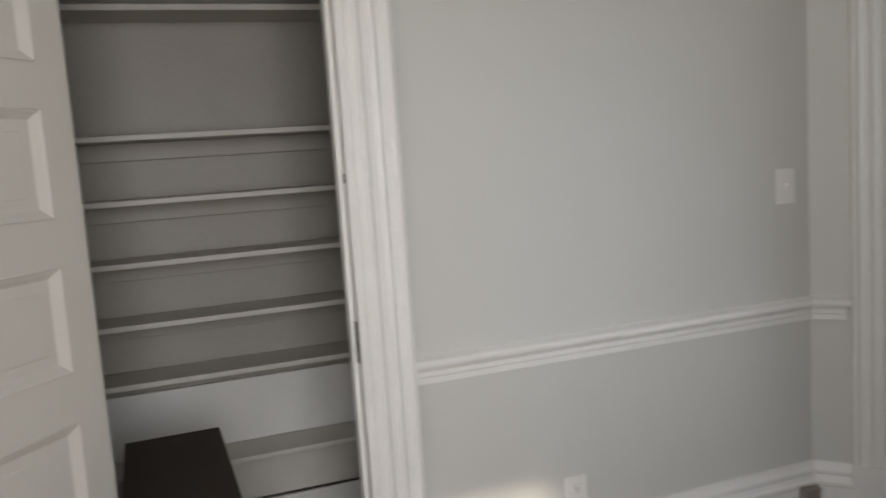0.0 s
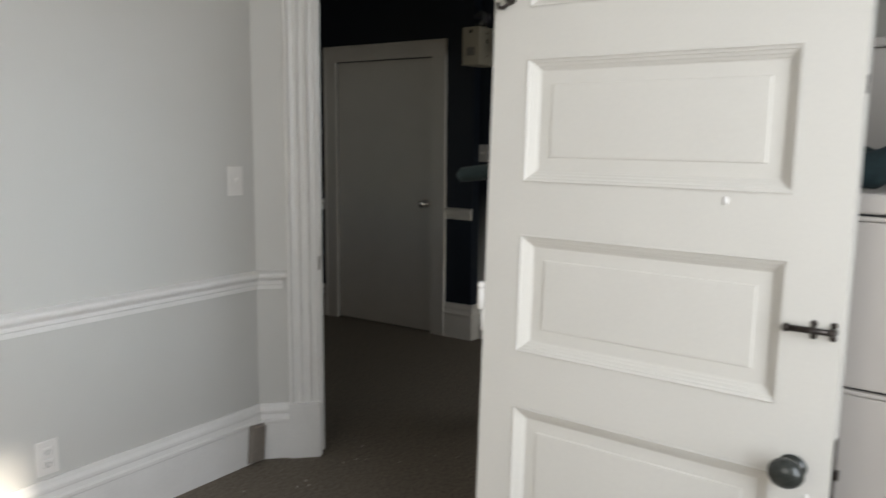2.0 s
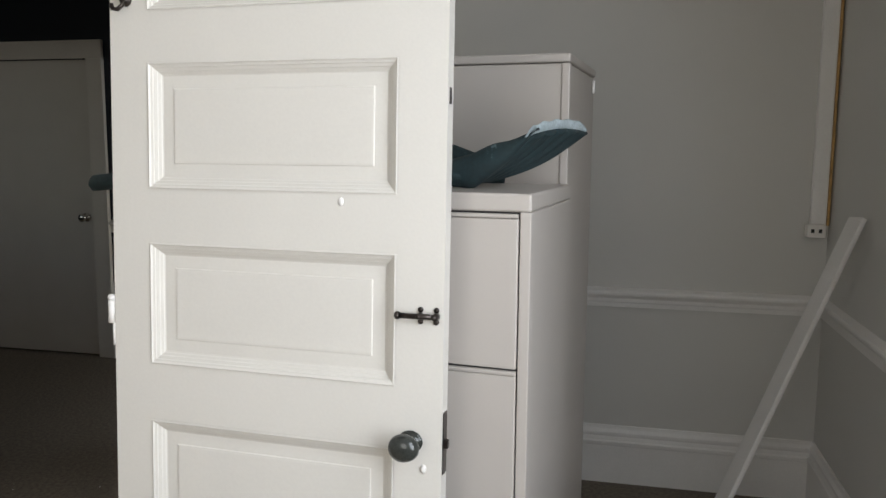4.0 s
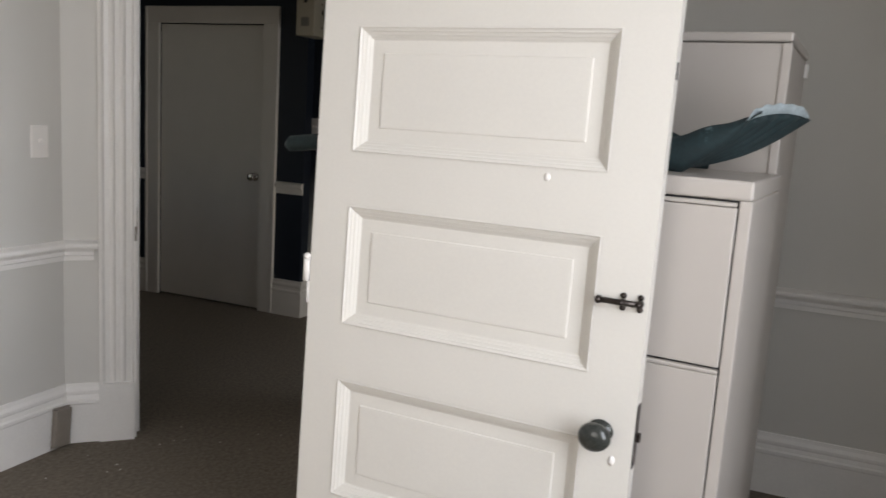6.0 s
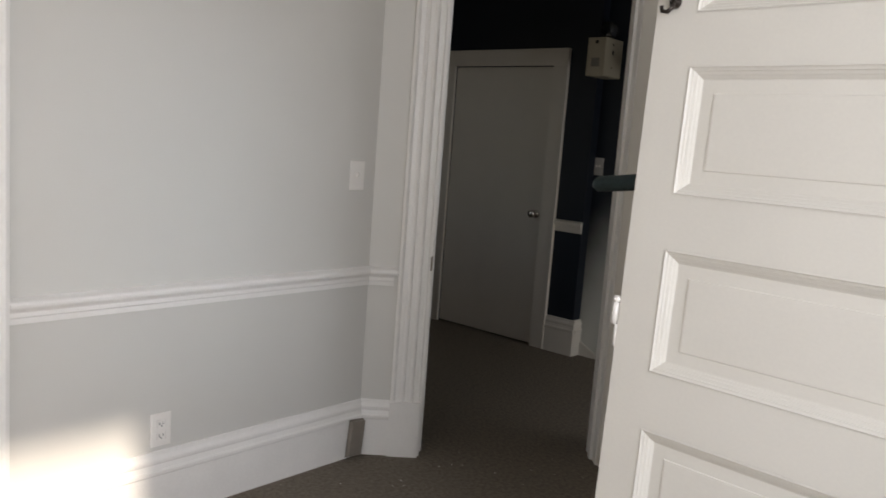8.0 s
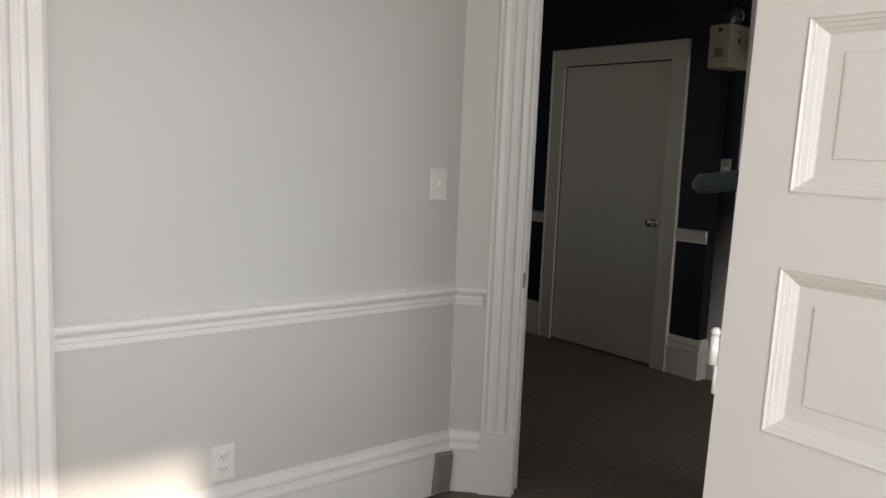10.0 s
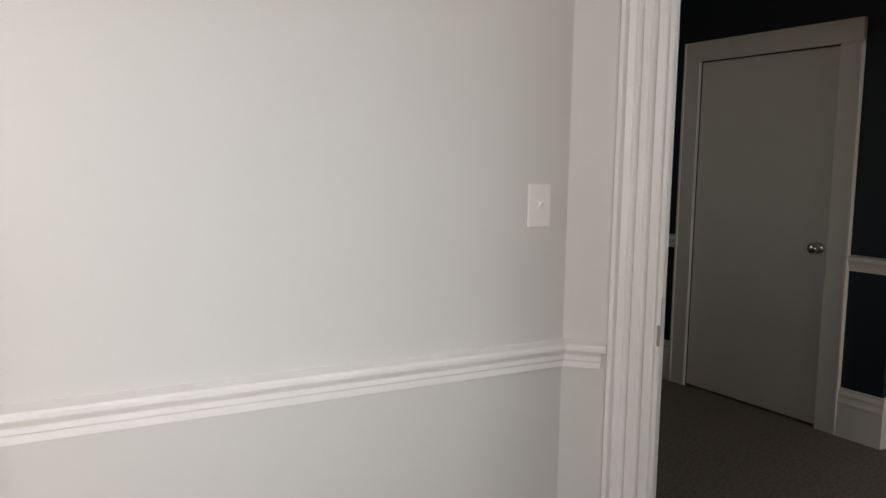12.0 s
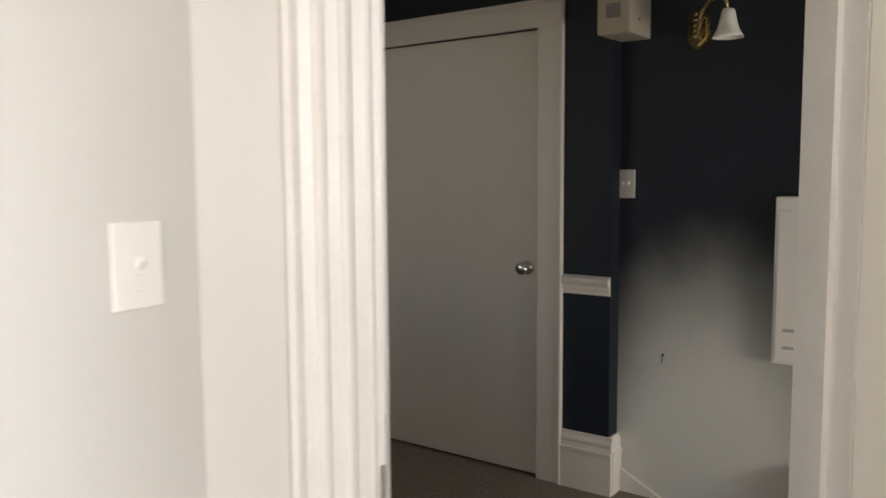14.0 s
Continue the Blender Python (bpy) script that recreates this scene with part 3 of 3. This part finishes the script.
# ---- wall plates ----
def wall_plate(name, label, m, kind, mat, w=0.078, h=0.122):
    """Local x across, z up, y = 0 on the wall, seen from -y."""
    p = thing(name, label, "switch" if kind != "outlet" else "outlet", m)
    box("plate", (-w / 2, -0.007, -h / 2), (w / 2, 0.0, h / 2), mat, p, 0.0035)
    if kind == "toggle":
        bm = bmesh.new()
        add_box(bm, (-0.006, -0.0085, -0.013), (0.006, -0.006, 0.013), 0.001, 1)
        prism(bm, [(-0.0042, -0.008, -0.006), (-0.0042, -0.008, 0.008), (-0.0042, -0.022, 0.014), (-0.0042, -0.022, 0.007)], (0.0084, 0, 0))
        mesh_ob("toggle", bm, mat, p)
    if kind == "double":
        for x in (-0.012, 0.012):
            box("toggle", (x - 0.004, -0.016, -0.004), (x + 0.004, -0.006, 0.010), PLATE, p, 0.0015)
    if kind == "outlet":
        for z in (-0.022, 0.022):
            box("receptacle", (-0.017, -0.0095, z - 0.015), (0.017, -0.006, z + 0.015), mat, p, 0.004)
            boxes("slot", [((-0.008, -0.0102, z - 0.003), (-0.006, -0.0092, z + 0.007)), ((0.006, -0.0102, z - 0.002), (0.008, -0.0092, z + 0.006)), ((-0.002, -0.0102, z - 0.010), (0.002, -0.0092, z - 0.006))], GAP, p)
    for z in ((-0.034, 0.034) if kind != "outlet" else (0,)):
        bm = bmesh.new()
        lathe(bm, [(0.003, 0), (0.003, 0.001), (0.0015, 0.0015)], 10, pose(0, -0.0068, z, 90, 0, 0))
        mesh_ob("screw", bm, mat, p)
    return p


wall_plate("light_switch", "white single toggle light switch plate on the grey wall", pose(-0.104, 0, 1.236), "toggle", PLATE)
wall_plate("outlet", "white duplex electrical outlet above the baseboard", pose(-0.957, 0, 0.327), "outlet", PLATE)
wall_plate("hall_light_switch", "grey double light switch plate on the navy wall", pose(HX2, 0.335, 1.315, 0, 0, -90), "double", PLATEG, 0.075, 0.118)

cover = thing("cable_cover", "brown metal cover box fixed on the baseboard by the corner", "cover", pose(-0.058, -0.027, 0.0, 0, 5, 0))
box("box", (-0.040, -0.022, 0.012), (0.036, 0.0, 0.168), VENT, cover, 0.004)
box("lip", (-0.044, -0.006, 0.006), (0.040, -0.001, 0.174), VENT, cover, 0.002)

# ---- closet foot: dark low cabinet ----
chest = thing("low_cabinet", "dark-stained wooden low cabinet standing in the closet doorway", "cabinet", pose(-1.992, 0.45, 0, 0, 0, 1))
box("top", (-0.285, -0.66, 0.58), (0.0, 0.0, 0.60), WENGE, chest, 0.003)
box("body", (-0.277, -0.65, 0.0), (-0.008, -0.008, 0.58), WENGE, chest, 0.003)
box("front", (-0.270, -0.662, 0.04), (-0.015, -0.65, 0.56), WENGE, chest, 0.003)

# ---- south-east corner: loose trim board, surface raceway and box ----
p0, p1 = Vector((0.372, -2.97, 0.0)), Vector((0.525, -3.455, 1.20))
board = thing("trim_board", "loose white painted trim board leaning into the corner", "trim board", Matrix.Translation(p0) @ (p1 - p0).to_track_quat("Z", "X").to_matrix().to_4x4() @ pose(0, 0, 0, 0, 0, 80))
bm = bmesh.new()
prism(bm, [(x - 0.05, d, 0.004) for x, d in ((0, 0), (0, 0.012), (0.03, 0.012), (0.034, 0.017), (0.044, 0.018), (0.050, 0.013), (0.074, 0.012), (0.080, 0.018), (0.096, 0.018), (0.10, 0.010), (0.10, 0))], (0, 0, (p1 - p0).length))
mesh_ob("moulded_board", bm, TRIM, board)

raceway = thing("wire_raceway", "white surface raceway with bare wood edge and a loose outlet box", "raceway", pose(1.05, -3.44, 0))
box("channel", (-0.030, -0.045, 1.13), (0.0, 0.012, 2.45), TRIM, raceway, 0.004)
box("wood_edge", (-0.034, -0.055, 1.13), (-0.002, -0.0455, 2.45), RAWWOOD, raceway, 0.002)
bm = bmesh.new()
add_box(bm, (-0.060, -0.040, 1.085), (-0.016, 0.030, 1.135), 0.005)
outbox = mesh_ob("outlet_box", bm, PLATE, raceway)
boxes("socket", [((-0.0615, -0.025, 1.103), (-0.0595, -0.013, 1.118)), ((-0.0615, 0.003, 1.103), (-0.0595, 0.015, 1.118))], GAP, raceway)

# ---- hall fixtures ----
em = thing("emergency_light", "beige emergency light box with a round glass lamp head", "emergency light", pose(HX2, 0.31, 1.895))
box("case", (-0.215, -0.068, 0), (-0.0, 0.068, 0.245), BEIGE, em, 0.006)
boxes("label", [((-0.2165, -0.030, 0.060), (-0.2145, 0.030, 0.115))], LABELM, em)
for lo, hi in (((-0.130, -0.0695, 0.14), (-0.112, -0.0675, 0.170)), ((-0.132, -0.0695, 0.20), (-0.118, -0.0675, 0.21)), ((-0.2165, -0.012, 0.205), (-0.2145, 0.012, 0.225)), ((-0.128, -0.0695, 0.055), (-0.118, -0.0675, 0.065))):
    box("indicator", lo, hi, GAP, em)
bm = bmesh.new()
bmesh.ops.create_uvsphere(bm, u_segments=24, v_segments=14, radius=0.055, matrix=pose(-0.10, -0.01, 0.302))
mesh_ob("lamp_glass", bm, GLASS, em, True)
bm = bmesh.new()
lathe(bm, [(0.018, 0.244), (0.018, 0.252), (0.024, 0.256), (0.024, 0.266), (0.006, 0.30)], 18, pose(-0.10, -0.01, 0))
mesh_ob("lamp_base", bm, CHROME, em, True)

sc = thing("wall_sconce", "polished brass wall sconce with a frosted bell glass shade", "wall lamp", pose(HX2, 0.045, 1.91))
bm = bmesh.new()
prism(bm, [(0, y, z) for y, z in ((0, -0.085), (0.045, -0.045), (0.045, 0.045), (0, 0.085), (-0.045, 0.045), (-0.045, -0.045))], (-0.014, 0, 0))
prism(bm, [(-0.014, y, z) for y, z in ((0, -0.062), (0.030, -0.034), (0.030, 0.034), (0, 0.062), (-0.030, 0.034), (-0.030, -0.034))], (-0.016, 0, 0))
mesh_ob("backplate", bm, BRASS, sc)
bm = bmesh.new()
tube(bm, [(-0.02, 0, -0.02), (-0.05, 0, -0.03), (-0.075, -0.02, 0.0), (-0.085, -0.035, 0.05), (-0.10, -0.07, 0.085), (-0.12, -0.12, 0.088), (-0.13, -0.14, 0.065), (-0.13, -0.145, 0.03)], 0.008, 12)
for k in range(5):
    lathe(bm, [(0.004, -0.006), (0.012, 0), (0.004, 0.006)], 12, pose(-0.055 - 0.004 * k, -0.002 * k, -0.035 + 0.02 * k))
mesh_ob("arm", bm, BRASS, sc, True)
bm = bmesh.new()
lathe(bm, [(0.020, 0.04), (0.024, 0.03), (0.030, 0.0), (0.038, -0.03), (0.052, -0.055), (0.056, -0.062), (0.052, -0.060), (0.035, -0.030), (0.026, 0.0)], 28, pose(-0.13, -0.145, 0.0))
mesh_ob("shade", bm, SHADEG, sc, True)

# white block added in place of the bright light at the wall's foot
heater = thing("bright_spot_block", "white block added for the bright light at the foot of the hall wall", "heater", pose(HX2, -0.385, 0.0))
bm = bmesh.new()
prism(bm, [(-0.016, 0, 0.012), (-0.075, 0, 0.012), (-0.075, 0, 0.235), (-0.045, 0, 0.268), (-0.016, 0, 0.268)], (0, -1.80, 0))
mesh_ob("cover", bm, PLATE, heater)
box("end_cap", (-0.077, -0.004, 0.0), (-0.014, 0.004, 0.24), PLATE, heater, 0.003)

panel = thing("wall_panel", "white enamelled vented panel fixed on the navy hall wall", "wall panel", pose(HX2, -0.262, 0.645))
box("panel_body", (-0.040, -0.44, 0.0), (0.0, 0.0, 0.625), PLATE, panel, 0.006)
box("panel_face", (-0.046, -0.43, 0.012), (-0.0405, -0.012, 0.575), PLATE, panel, 0.003)
for z in (0.060, 0.125):
    box("vent_slot", (-0.0475, -0.41, z), (-0.0462, -0.04, z + 0.012), PLATEG, panel)

# ---- a bent nail left in the navy wall ----
nail = thing("nail", "small dark bent nail sticking out of the navy wall", "nail", pose(HX2, 0.165, 0.615))
bm = bmesh.new()
tube(bm, [(0.002, 0, 0), (-0.012, 0, -0.001), (-0.015, 0.001, -0.012), (-0.016, 0.002, -0.032)], 0.0022, 8)
lathe(bm, [(0.002, 0), (0.006, 0.001), (0.006, 0.003), (0.001, 0.004)], 12, pose(-0.010, 0, 0, 0, -90, 0))
mesh_ob("shank", bm, BRONZE, nail, True)

# ---- crumbs on the carpet ----
rng = random.Random(4)
bm = bmesh.new()
for k in range(34):
    s, d = rng.uniform(-0.15, 1.0), abs(rng.gauss(0, 0.42)) - 0.15
    if k % 3 == 0:
        x, y = rng.uniform(-1.2, 0.1), rng.uniform(-1.6, -0.05)
    else:
        x, y = on_diag(s, d)
    if y > -0.03:
        continue
    r = rng.uniform(0.0012, 0.0036)
    bmesh.ops.create_icosphere(bm, subdivisions=1, radius=r, matrix=Matrix.Translation((x, y, r * 0.4)) @ pose(0, 0, 0, 0, 0, rng.uniform(0, 180)) @ Matrix.Diagonal((1.4, 0.9, 0.6, 1)))
tagged(mesh_ob("plaster_crumbs", bm, CRUMB), "tiny white plaster crumbs scattered on the carpet", "debris", kind="stuff")
